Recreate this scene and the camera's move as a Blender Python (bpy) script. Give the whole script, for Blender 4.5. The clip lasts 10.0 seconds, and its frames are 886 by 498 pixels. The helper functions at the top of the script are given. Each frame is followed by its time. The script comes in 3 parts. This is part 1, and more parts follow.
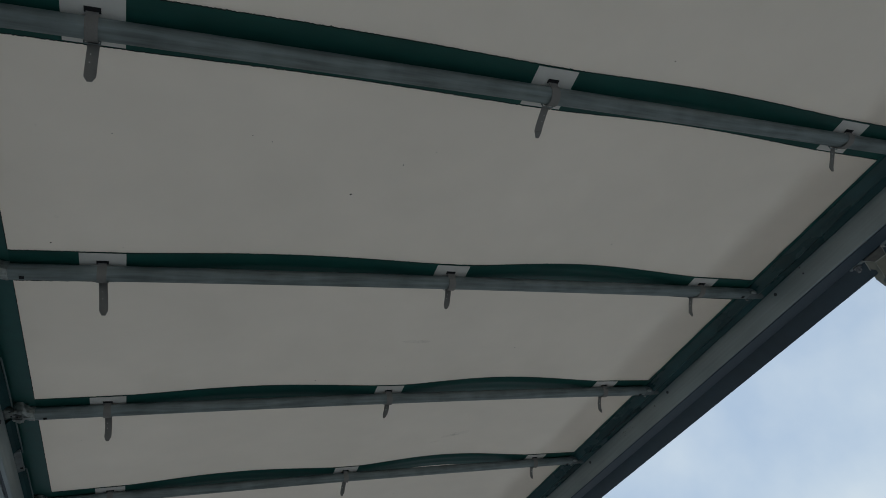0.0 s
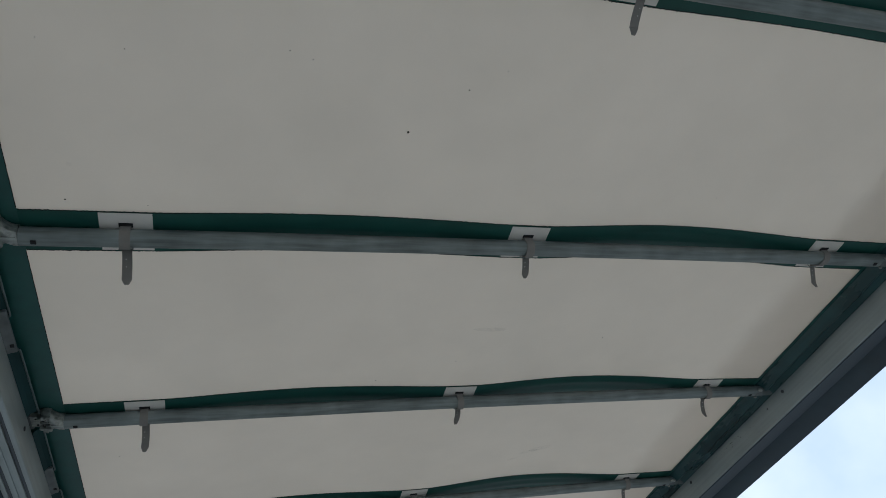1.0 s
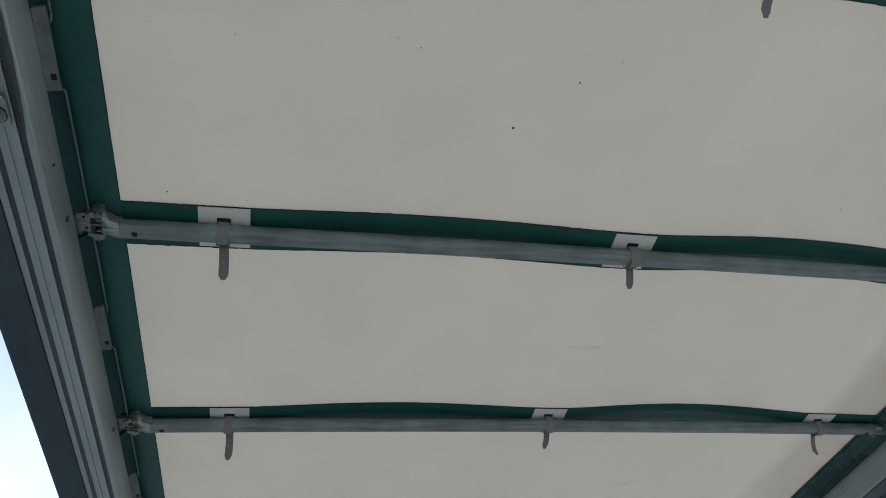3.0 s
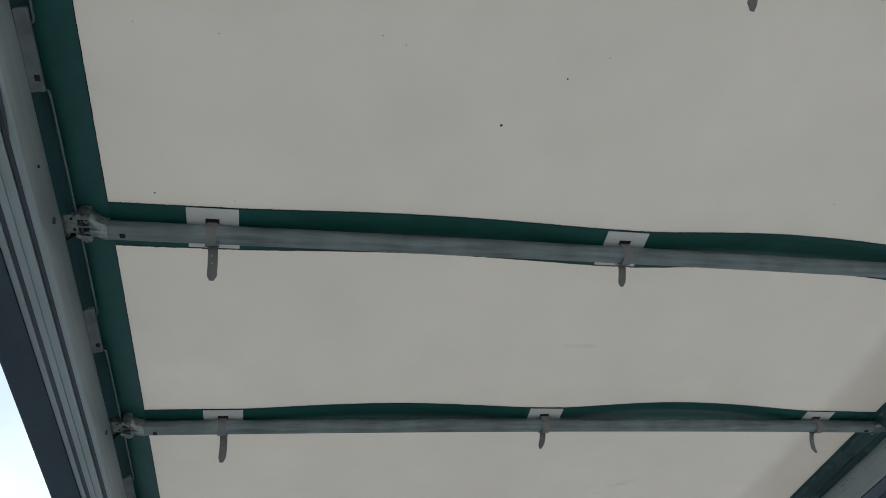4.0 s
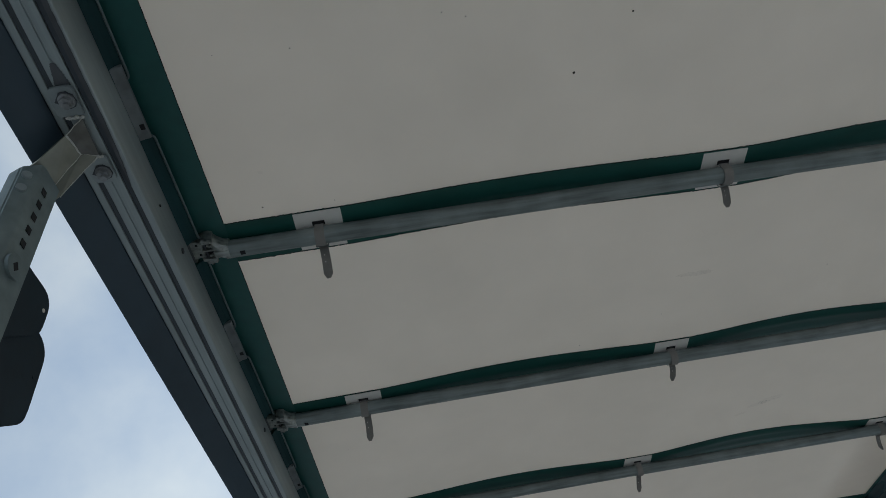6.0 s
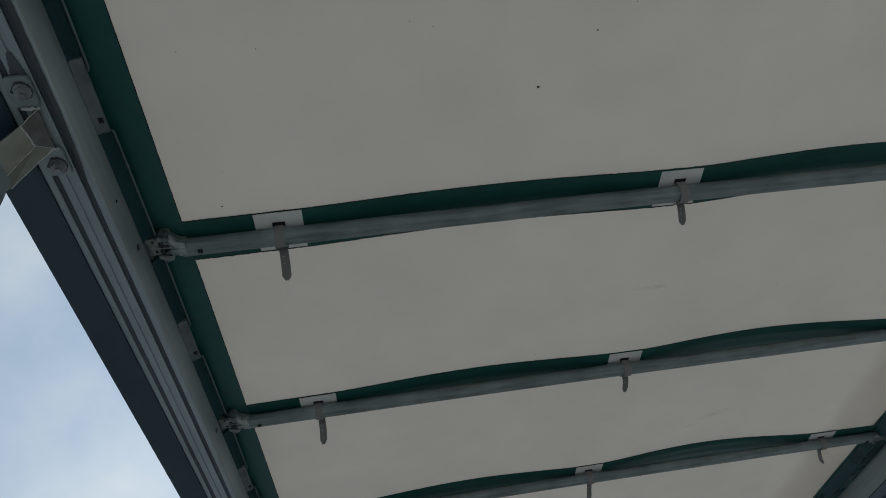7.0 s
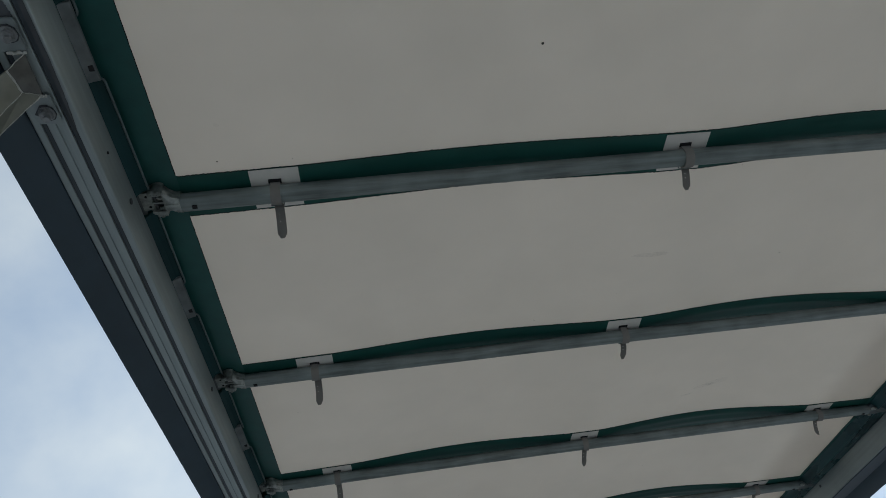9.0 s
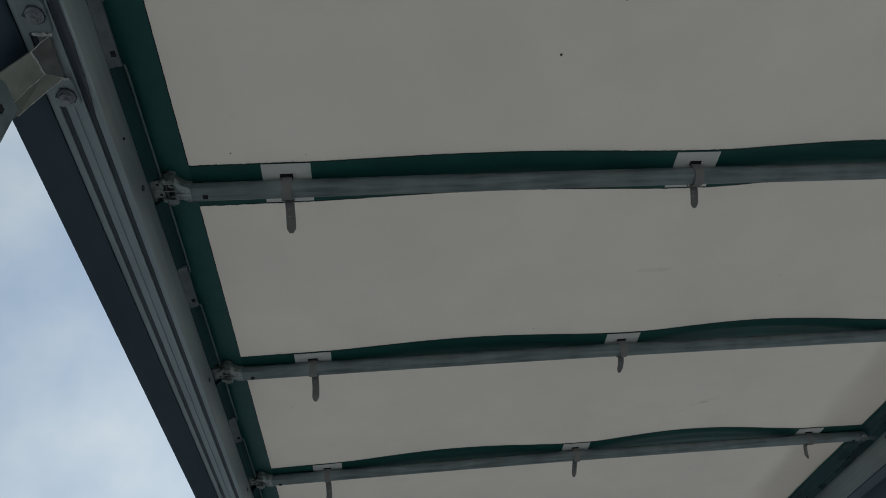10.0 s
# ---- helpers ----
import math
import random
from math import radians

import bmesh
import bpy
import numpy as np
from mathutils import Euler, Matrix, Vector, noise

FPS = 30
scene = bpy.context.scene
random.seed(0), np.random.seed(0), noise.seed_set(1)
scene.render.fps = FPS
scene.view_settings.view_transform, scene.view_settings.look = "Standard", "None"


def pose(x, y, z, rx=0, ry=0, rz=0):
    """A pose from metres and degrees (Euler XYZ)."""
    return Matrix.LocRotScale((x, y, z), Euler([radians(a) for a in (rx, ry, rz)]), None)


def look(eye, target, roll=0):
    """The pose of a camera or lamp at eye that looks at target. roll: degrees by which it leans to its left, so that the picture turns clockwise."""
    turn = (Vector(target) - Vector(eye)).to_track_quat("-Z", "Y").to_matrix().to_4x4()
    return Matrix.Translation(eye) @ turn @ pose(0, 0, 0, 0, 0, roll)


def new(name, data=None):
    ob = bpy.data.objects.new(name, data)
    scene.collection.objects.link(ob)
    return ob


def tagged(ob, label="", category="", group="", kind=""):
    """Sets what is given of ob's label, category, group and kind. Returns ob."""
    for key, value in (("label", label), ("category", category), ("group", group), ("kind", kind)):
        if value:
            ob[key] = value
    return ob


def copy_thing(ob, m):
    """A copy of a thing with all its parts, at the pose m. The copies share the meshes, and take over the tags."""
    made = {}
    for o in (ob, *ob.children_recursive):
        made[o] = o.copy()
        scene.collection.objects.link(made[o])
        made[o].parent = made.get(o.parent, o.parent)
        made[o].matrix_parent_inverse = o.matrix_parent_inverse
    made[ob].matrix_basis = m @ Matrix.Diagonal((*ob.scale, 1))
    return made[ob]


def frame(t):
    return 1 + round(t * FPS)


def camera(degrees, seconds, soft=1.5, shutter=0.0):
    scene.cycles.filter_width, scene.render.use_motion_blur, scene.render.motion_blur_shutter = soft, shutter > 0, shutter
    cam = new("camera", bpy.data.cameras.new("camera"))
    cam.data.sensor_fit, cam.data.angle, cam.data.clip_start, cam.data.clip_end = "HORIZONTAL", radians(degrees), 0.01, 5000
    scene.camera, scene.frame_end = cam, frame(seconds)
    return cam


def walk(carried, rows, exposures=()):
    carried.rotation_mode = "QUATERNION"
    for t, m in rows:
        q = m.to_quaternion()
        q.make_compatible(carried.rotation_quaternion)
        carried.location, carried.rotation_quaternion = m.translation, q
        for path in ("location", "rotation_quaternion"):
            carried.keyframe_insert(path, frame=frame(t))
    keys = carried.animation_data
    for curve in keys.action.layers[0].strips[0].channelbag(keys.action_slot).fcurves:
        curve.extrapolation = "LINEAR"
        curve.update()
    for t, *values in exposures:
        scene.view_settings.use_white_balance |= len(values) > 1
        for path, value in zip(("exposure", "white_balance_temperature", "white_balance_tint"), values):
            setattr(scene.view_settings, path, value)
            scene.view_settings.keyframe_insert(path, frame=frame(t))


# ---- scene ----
cam = camera(65.6, 10.0, soft=0.75)
PATH = [
    (0, (0.311, -1.398, 1.443), (1.079, -0.009, 2.66), -15.6),
    (0.2, (0.314, -1.339, 1.446), (1.003, 0.024, 2.738), -16.4),
    (0.5, (0.341, -1.229, 1.449), (0.944, 0.052, 2.861), -16.1),
    (0.7, (0.379, -1.121, 1.475), (1.015, 0.151, 2.881), -18.6),
    (1, (0.381, -1.039, 1.472), (0.996, 0.301, 2.824), -15.6),
    (1.2, (0.381, -1.002, 1.466), (0.988, 0.331, 2.828), -16.7),
    (1.5, (0.375, -0.98, 1.478), (0.904, 0.268, 2.949), -16.6),
    (1.7, (0.344, -0.966, 1.497), (0.825, 0.275, 2.99), -13.9),
    (2, (0.332, -0.935, 1.493), (0.765, 0.308, 2.999), -13.3),
    (2.2, (0.333, -0.932, 1.502), (0.735, 0.334, 2.997), -11.4),
    (2.5, (0.326, -0.935, 1.496), (0.741, 0.363, 2.96), -9.9),
    (3, (0.331, -0.922, 1.485), (0.76, 0.381, 2.94), -9.9),
    (3.2, (0.334, -0.917, 1.484), (0.764, 0.377, 2.948), -9.6),
    (4.3, (0.365, -0.918, 1.481), (0.767, 0.392, 2.937), -11.1),
    (4.5, (0.36, -0.928, 1.493), (0.758, 0.404, 2.931), -12.5),
    (5, (0.36, -0.937, 1.481), (0.66, 0.421, 2.918), -11.4),
    (5.2, (0.359, -0.946, 1.488), (0.642, 0.427, 2.914), -12.3),
    (5.5, (0.354, -0.95, 1.475), (0.547, 0.455, 2.885), -13.5),
    (5.7, (0.351, -0.952, 1.467), (0.475, 0.454, 2.884), -12.6),
    (6.8, (0.35, -0.96, 1.475), (0.569, 0.446, 2.88), -12.3),
    (7, (0.36, -0.966, 1.468), (0.597, 0.438, 2.873), -13.0),
    (7.5, (0.369, -0.952, 1.468), (0.607, 0.471, 2.853), -12.5),
    (8, (0.366, -0.947, 1.466), (0.61, 0.485, 2.84), -12.2),
    (8.5, (0.369, -0.937, 1.466), (0.596, 0.512, 2.826), -11.8),
    (9, (0.368, -0.936, 1.471), (0.591, 0.53, 2.813), -11.3),
    (9.5, (0.361, -0.934, 1.472), (0.562, 0.544, 2.803), -10.8),
    (10, (0.345, -0.94, 1.469), (0.579, 0.518, 2.818), -8.4),
]
EXPOSURES = [
    (0.0, -0.99, 6455, 8.8), (0.5, -0.67, 6480, 9.4), (1.0, -0.39, 6490, 9.7), (1.2, -0.62, 6490, 9.6), (1.5, -0.36, 6500, 9.9), (2.0, -0.06, 6500, 10),
    (2.5, -0.03, 6500, 10), (3.2, -0.02, 6500, 10), (4.3, -0.03, 6500, 10), (4.6, -0.10, 6500, 9.9), (5.0, -0.45, 6485, 9.5), (5.5, -0.70, 6470, 9.1),
    (6.8, -0.71, 6470, 9.1), (7.5, -0.74, 6470, 9.1), (8.5, -0.73, 6465, 9), (9.0, -0.70, 6465, 9), (9.5, -0.67, 6460, 8.9), (10.0, -0.83, 6455, 8.8)]
walk(cam, [(t, look(eye, target, roll)) for t, eye, target, roll in PATH], EXPOSURES)

# ---- sky and light ----
SUN_ELEVATION, SUN_ROTATION = 52, 35
world = bpy.data.worlds.new("overcast_sky")
scene.world = world
world.use_nodes = True
wn, wl = world.node_tree.nodes, world.node_tree.links
wn.clear()
w_out = wn.new("ShaderNodeOutputWorld")
w_mix = wn.new("ShaderNodeMixShader")
w_sky = wn.new("ShaderNodeTexSky")
w_sky.sky_type, w_sky.sun_disc = "NISHITA", False
w_sky.sun_elevation, w_sky.sun_rotation = radians(SUN_ELEVATION), radians(SUN_ROTATION)
w_blue = wn.new("ShaderNodeBackground")
w_blue.inputs["Strength"].default_value = 0.12
w_cloud = wn.new("ShaderNodeBackground")
w_tc = wn.new("ShaderNodeTexCoord")
# thin cloud is brighter towards the hidden sun
w_side = wn.new("ShaderNodeVectorMath")
w_side.operation = "DOT_PRODUCT"
w_side.inputs[1].default_value = (math.sin(radians(SUN_ROTATION)), math.cos(radians(SUN_ROTATION)), 0)
w_glow = wn.new("ShaderNodeMapRange")
w_glow.inputs["From Min"].default_value, w_glow.inputs["From Max"].default_value = 0.2, 0.9
w_glow.inputs["To Min"].default_value, w_glow.inputs["To Max"].default_value = 1.13, 1.62
wl.new(w_tc.outputs["Generated"], w_side.inputs[0])
wl.new(w_side.outputs["Value"], w_glow.inputs["Value"])
wl.new(w_glow.outputs["Result"], w_cloud.inputs["Strength"])
w_noise = wn.new("ShaderNodeTexNoise")
w_noise.inputs["Scale"].default_value = 2.6
w_noise.inputs["Detail"].default_value = 7
w_noise.inputs["Roughness"].default_value = 0.5
w_tone = wn.new("ShaderNodeValToRGB")
w_tone.color_ramp.elements[0].position, w_tone.color_ramp.elements[0].color = 0.36, (0.52, 0.69, 0.92, 1)
w_tone.color_ramp.elements[1].position, w_tone.color_ramp.elements[1].color = 0.66, (0.86, 0.95, 1.0, 1)
w_fac = wn.new("ShaderNodeMapRange")
w_fac.inputs["From Min"].default_value, w_fac.inputs["From Max"].default_value = 0.3, 0.6
w_fac.inputs["To Min"].default_value, w_fac.inputs["To Max"].default_value = 0.72, 1.0
wl.new(w_tc.outputs["Generated"], w_noise.inputs["Vector"])
wl.new(w_noise.outputs["Fac"], w_tone.inputs["Fac"])
wl.new(w_noise.outputs["Fac"], w_fac.inputs["Value"])
wl.new(w_tone.outputs["Color"], w_cloud.inputs["Color"])
wl.new(w_sky.outputs["Color"], w_blue.inputs["Color"])
wl.new(w_fac.outputs["Result"], w_mix.inputs["Fac"])
wl.new(w_blue.outputs[0], w_mix.inputs[1])
wl.new(w_cloud.outputs[0], w_mix.inputs[2])
wl.new(w_mix.outputs[0], w_out.inputs["Surface"])
sun = new("sun", bpy.data.lights.new("sun", "SUN"))
sun.data.energy, sun.data.angle, sun.data.color = 0.7, radians(25), (1.0, 0.96, 0.9)
sun.matrix_world = pose(0, 0, 12, 90 - SUN_ELEVATION, 0, 180 - SUN_ROTATION)


# ---- materials ----
def material(name, base, rough=0.5, metal=0.0, spread=0.15, grain=60.0, stain=2.5, bump=0.1, stretch=(1, 1, 1),
             translucent=0.0, tint=None, spec=0.5):
    """A surface with colour variation at two scales, fine relief and uneven gloss, in metres of the object."""
    m = bpy.data.materials.new(name)
    m.use_nodes = True
    nodes, links = m.node_tree.nodes, m.node_tree.links
    shader = nodes["Principled BSDF"]
    tc = nodes.new("ShaderNodeTexCoord")
    mp = nodes.new("ShaderNodeMapping")
    mp.inputs["Scale"].default_value = stretch
    links.new(tc.outputs["Object"], mp.inputs["Vector"])
    fine = nodes.new("ShaderNodeTexNoise")
    fine.inputs["Scale"].default_value, fine.inputs["Detail"].default_value = grain, 5
    coarse = nodes.new("ShaderNodeTexNoise")
    coarse.inputs["Scale"].default_value, coarse.inputs["Detail"].default_value = stain, 4
    links.new(mp.outputs[0], fine.inputs["Vector"])
    links.new(tc.outputs["Object"], coarse.inputs["Vector"])
    both = nodes.new("ShaderNodeMath")
    both.operation = "MULTIPLY_ADD"
    both.inputs[1].default_value = 0.45
    links.new(fine.outputs["Fac"], both.inputs[0])
    half = nodes.new("ShaderNodeMath")
    half.operation = "MULTIPLY"
    half.inputs[1].default_value = 0.55
    links.new(coarse.outputs["Fac"], half.inputs[0])
    links.new(half.outputs[0], both.inputs[2])
    ramp = nodes.new("ShaderNodeValToRGB")
    dark = [c * (1 - spread) for c in base]
    light = [min(1, c * (1 + spread)) for c in base]
    if tint:
        dark = [d * t for d, t in zip(dark, tint)]
    ramp.color_ramp.elements[0].position, ramp.color_ramp.elements[0].color = 0.32, (*dark, 1)
    ramp.color_ramp.elements[1].position, ramp.color_ramp.elements[1].color = 0.66, (*light, 1)
    links.new(both.outputs[0], ramp.inputs["Fac"])
    links.new(ramp.outputs["Color"], shader.inputs["Base Color"])
    gloss = nodes.new("ShaderNodeMapRange")
    gloss.inputs["To Min"].default_value, gloss.inputs["To Max"].default_value = max(0.05, rough - 0.12), min(1, rough + 0.12)
    links.new(both.outputs[0], gloss.inputs["Value"])
    links.new(gloss.outputs["Result"], shader.inputs["Roughness"])
    shader.inputs["Metallic"].default_value = metal
    shader.inputs["Specular IOR Level"].default_value = spec
    relief = nodes.new("ShaderNodeBump")
    relief.inputs["Strength"].default_value, relief.inputs["Distance"].default_value = bump, 0.004
    links.new(fine.outputs["Fac"], relief.inputs["Height"])
    links.new(relief.outputs["Normal"], shader.inputs["Normal"])
    if translucent:
        thin = nodes.new("ShaderNodeBsdfTranslucent")
        links.new(ramp.outputs["Color"], thin.inputs["Color"])
        mix = nodes.new("ShaderNodeMixShader")
        mix.inputs["Fac"].default_value = translucent
        links.new(shader.outputs[0], mix.inputs[1])
        links.new(thin.outputs[0], mix.inputs[2])
        links.new(mix.outputs[0], nodes["Material Output"].inputs["Surface"])
    return m


def dirt_film(name, base, cover):
    """A thin broken film of dirt that lets most of the surface under it show."""
    m = bpy.data.materials.new(name)
    m.use_nodes = True
    nodes, links = m.node_tree.nodes, m.node_tree.links
    shader = nodes["Principled BSDF"]
    shader.inputs["Base Color"].default_value, shader.inputs["Roughness"].default_value = (*base, 1), 0.9
    tc, grain, amount = nodes.new("ShaderNodeTexCoord"), nodes.new("ShaderNodeTexNoise"), nodes.new("ShaderNodeMapRange")
    grain.inputs["Scale"].default_value, grain.inputs["Detail"].default_value = 90, 6
    amount.inputs["From Min"].default_value, amount.inputs["From Max"].default_value = 0.35, 0.7
    amount.inputs["To Min"].default_value, amount.inputs["To Max"].default_value = cover * 0.5, cover * 1.5
    clear, mix = nodes.new("ShaderNodeBsdfTransparent"), nodes.new("ShaderNodeMixShader")
    links.new(tc.outputs["Object"], grain.inputs["Vector"])
    links.new(grain.outputs["Fac"], amount.inputs["Value"])
    links.new(amount.outputs["Result"], mix.inputs["Fac"])
    links.new(clear.outputs[0], mix.inputs[1])
    links.new(shader.outputs[0], mix.inputs[2])
    links.new(mix.outputs[0], nodes["Material Output"].inputs["Surface"])
    return m


PVC_WHITE = material("white_pvc", (0.818, 0.762, 0.692), 0.55, spread=0.028, grain=9, stain=1.6, bump=0.03,
                     translucent=0.50, tint=(0.99, 0.99, 0.985))
PVC_GREEN = material("green_pvc", (0.018, 0.104, 0.095), 0.42, spread=0.18, grain=25, stain=3, bump=0.05, translucent=0.12)
BAND_GREEN = material("doubled_green_pvc", (0.011, 0.088, 0.073), 0.43, spread=0.22, grain=30, stain=4, bump=0.06, stretch=(0.25, 1, 1),
                      translucent=0.10, spec=0.36)
PVC_PATCH = material("grey_white_pvc", (0.79, 0.768, 0.72), 0.5, spread=0.06, grain=40, stain=6, bump=0.04, translucent=0.08)
PVC_SLATE = material("slate_green_pvc", (0.014, 0.051, 0.055), 0.28, spread=0.5, grain=22, stain=6, bump=0.2, stretch=(1, 0.12, 1))
HEM_SLATE = material("blue_slate_pvc", (0.011, 0.044, 0.047), 0.7, spread=0.25, grain=25, stain=5, bump=0.06, stretch=(1, 0.2, 1), spec=0.2)
TRACK_SHADE = material("painted_track_shade", (0.050, 0.064, 0.078), 0.5, spread=0.35, grain=60, stain=8, bump=0.08, stretch=(1, 0.05, 1))
RAIL_DARK = material("dark_rail_tone", (0.065, 0.072, 0.080), 0.5, spread=0.5, grain=70, stain=16, bump=0.2, stretch=(1, 0.06, 1))
PVC_DARK = material("dark_pvc", (0.030, 0.053, 0.072), 0.5, spread=0.2, grain=20, stain=2, bump=0.06)
WEBBING = material("grey_webbing", (0.225, 0.215, 0.20), 0.85, spread=0.15, grain=500, stain=20, bump=0.3)
GALVANISED = material("galvanised_steel", (0.190, 0.222, 0.219), 0.52, 0.4, spread=0.5, grain=110, stain=8, bump=0.10,
                      stretch=(0.07, 1, 1))
ALUMINIUM = material("mill_aluminium", (0.338, 0.386, 0.388), 0.46, 0.6, spread=0.17, grain=90, stain=4, bump=0.05,
                     stretch=(1, 0.03, 1))
CAST = material("cast_zinc", (0.30, 0.32, 0.305), 0.40, 0.7, spread=0.5, grain=110, stain=45, bump=0.3)
YELLOW_ZINC = material("yellow_passivated_steel", (0.25, 0.255, 0.215), 0.36, 0.6, spread=0.25, grain=30, stain=14, bump=0.08)
DULL_ROD = material("dull_zinc_rod", (0.12, 0.155, 0.16), 0.6, 0.3, spread=0.25, grain=80, stain=12, bump=0.1)
LINK_ZINC = material("dull_link_zinc", (0.135, 0.155, 0.16), 0.55, 0.35, spread=0.3, grain=40, stain=10, bump=0.1)
POST_DULL = material("dull_green_grey_zinc", (0.185, 0.232, 0.236), 0.45, 0.35, spread=0.28, grain=45, stain=9, bump=0.08)
BOLT_ZINC = material("dull_bolt_zinc", (0.27, 0.28, 0.285), 0.5, 0.4, spread=0.45, grain=120, stain=40, bump=0.2)
WEB_STEEL = material("dark_web_steel", (0.135, 0.135, 0.125), 0.45, 0.5, spread=0.3, grain=40, stain=20, bump=0.08)
BRIGHT_STEEL = material("bare_worn_steel", (0.50, 0.50, 0.465), 0.45, 0.25, spread=0.3, grain=260, stain=60, bump=0.3)
POST_ZINC = material("pillar_zinc", (0.30, 0.34, 0.345), 0.40, 0.4, spread=0.2, grain=35, stain=9, bump=0.08)
STEEL_DARK = material("dark_steel", (0.075, 0.082, 0.09), 0.5, 0.6, spread=0.3, grain=60, stain=10, bump=0.1)
POCKET_STEEL = material("blue_black_painted_steel", (0.018, 0.031, 0.040), 0.6, spread=0.25, grain=50, stain=8, bump=0.06, spec=0.25)
# near-black paint for the shade inside holes; no openings are cut
HOLE_SHADE = material("painted_hole_shade", (0.014, 0.014, 0.016), 0.9, spread=0.2)
SEAM = material("dark_green_seam", (0.003, 0.009, 0.008), 0.7, spread=0.3, grain=200, stain=40)
DIRT = material("dirt_speck", (0.05, 0.045, 0.035), 0.9, spread=0.3)
DIM_FILM = material("thin_dimming_film", (0.958, 0.950, 0.942), 0.7, spread=0.02, grain=8, stain=2, translucent=0.97)
SMUDGE = dirt_film("faint_grey_smudge", (0.16, 0.15, 0.135), 0.075)
SMUDGE_FAINT = dirt_film("very_faint_smudge", (0.16, 0.15, 0.135), 0.042)
PLYWOOD = material("pale_bounce_plywood", (0.45, 0.41, 0.35), 0.6, spread=0.3, grain=30, stain=2, bump=0.1, stretch=(1, 0.1, 1))
CONCRETE = material("yard_concrete", (0.34, 0.34, 0.335), 0.9, spread=0.25, grain=8, stain=0.4, bump=0.2)
BOARD = material("grey_painted_board", (0.35, 0.36, 0.37), 0.6, spread=0.1, grain=12, stain=1.5, bump=0.05)


# ---- mesh tools ----
def part(name, bm, mat, parent=None, label="", smooth=None, at=None):
    """Links a bmesh as one mesh object, under a thing or a part where one is given."""
    me = bpy.data.meshes.new(name)
    bmesh.ops.recalc_face_normals(bm, faces=bm.faces)
    bm.to_mesh(me)
    bm.free()
    me.materials.append(mat)
    if smooth is not None:
        me.shade_smooth()
        me.set_sharp_from_angle(angle=radians(smooth))
    ob = new(name, me)
    ob.parent = parent
    if at is not None:
        ob.matrix_basis = at
    return tagged(ob, label=label)


def share(name, mesh_of, parent, at, label=""):
    """A further object on the mesh of an alike piece."""
    ob = new(name, mesh_of.data)
    ob.parent, ob.matrix_basis = parent, at
    return tagged(ob, label=label)


def box(bm, x0, x1, y0, y1, z0, z1, bevel=0.0):
    made = bmesh.ops.create_cube(bm, size=1, matrix=Matrix.LocRotScale(
        ((x0 + x1) / 2, (y0 + y1) / 2, (z0 + z1) / 2), None, (x1 - x0, y1 - y0, z1 - z0)))
    if bevel:
        edges = list({e for v in made["verts"] for e in v.link_edges})
        bmesh.ops.bevel(bm, geom=edges, offset=bevel, segments=2, affect="EDGES", profile=0.5)


def rod(bm, a, b, radius, sides=12, caps=True):
    a, b = Vector(a), Vector(b)
    turn = (b - a).to_track_quat("Z", "Y").to_matrix().to_4x4()
    bmesh.ops.create_cone(bm, cap_ends=caps, segments=sides, radius1=radius, radius2=radius, depth=(b - a).length,
                          matrix=Matrix.Translation((a + b) / 2) @ turn)


def loft(bm, rings, close=True):
    """Skins rings of equal length; close: caps both ends."""
    rows = [[bm.verts.new(p) for p in ring] for ring in rings]
    n = len(rows[0])
    for a, b in zip(rows, rows[1:]):
        for i in range(n):
            bm.faces.new((a[i], a[(i + 1) % n], b[(i + 1) % n], b[i]))
    if close:
        bm.faces.new(rows[0][::-1])
        bm.faces.new(rows[-1])


def prism(bm, outline, move):
    """A closed outline of points (3D), extruded by the vector move."""
    loft(bm, [[Vector(p) for p in outline], [Vector(p) + Vector(move) for p in outline]])


def spaced(a, b, n):
    return [a + (b - a) * i / n for i in range(n + 1)]


def sheet(bm, across, along, height, thick):
    """A cloth of two skins over a grid of x and y, at height(x, y)."""
    for dz in (0.0, thick):
        rows = [[bm.verts.new((x(y) if callable(x) else x, y, height(x(y) if callable(x) else x, y) + dz)) for x in across] for y in along]
        for a, b in zip(rows, rows[1:]):
            for i in range(len(across) - 1):
                bm.faces.new((a[i], a[i + 1], b[i + 1], b[i]))


def thing(name, label, category, group="", at=None):
    ob = new(name)
    ob.empty_display_size = 0.1
    if at is not None:
        ob.matrix_basis = at
    return tagged(ob, label, category, group)


# ---- the plan ----
ROOF = 2.6            # underside of the roof cloth above the load deck
WIDTH = 2.25          # white cloth between the green side borders
PITCH = 0.69          # from one bow to the next
BAND = 0.112          # width of the green band over a bow
BOWS = list(range(-3, 6))           # bow 0 is at y = 0
REAR, FRONT = -2.75, 4.0
STRAPS = (0.195, 1.109, 2.045)      # where the cloth is strapped to each bow
CAMBER = 0.011        # rise of each bow in its middle
SKEW = {-1: 0.011, 0: 0.002}    # a bow whose left end has run ahead
SLACK = {-1: (0.006, 0.017), 0: (0.012, 0.025), 1: (0.015, 0.0235), 2: (0.016, 0.0255), 3: (0.015, 0.024)}


def arch(x):
    return CAMBER * max(0.0, 4 * x * (WIDTH - x) / WIDTH ** 2)


def sag(x):
    """Rise of the bow tube, a little flatter than the cloth."""
    return 0.68 * arch(x)


def skew(x, k):
    return SKEW.get(k, 0.0) * (1 - x / WIDTH)


def hump(x, a, b):
    return math.sin(math.pi * (x - a) / (b - a)) ** 1.3 if a < x < b else 0.0


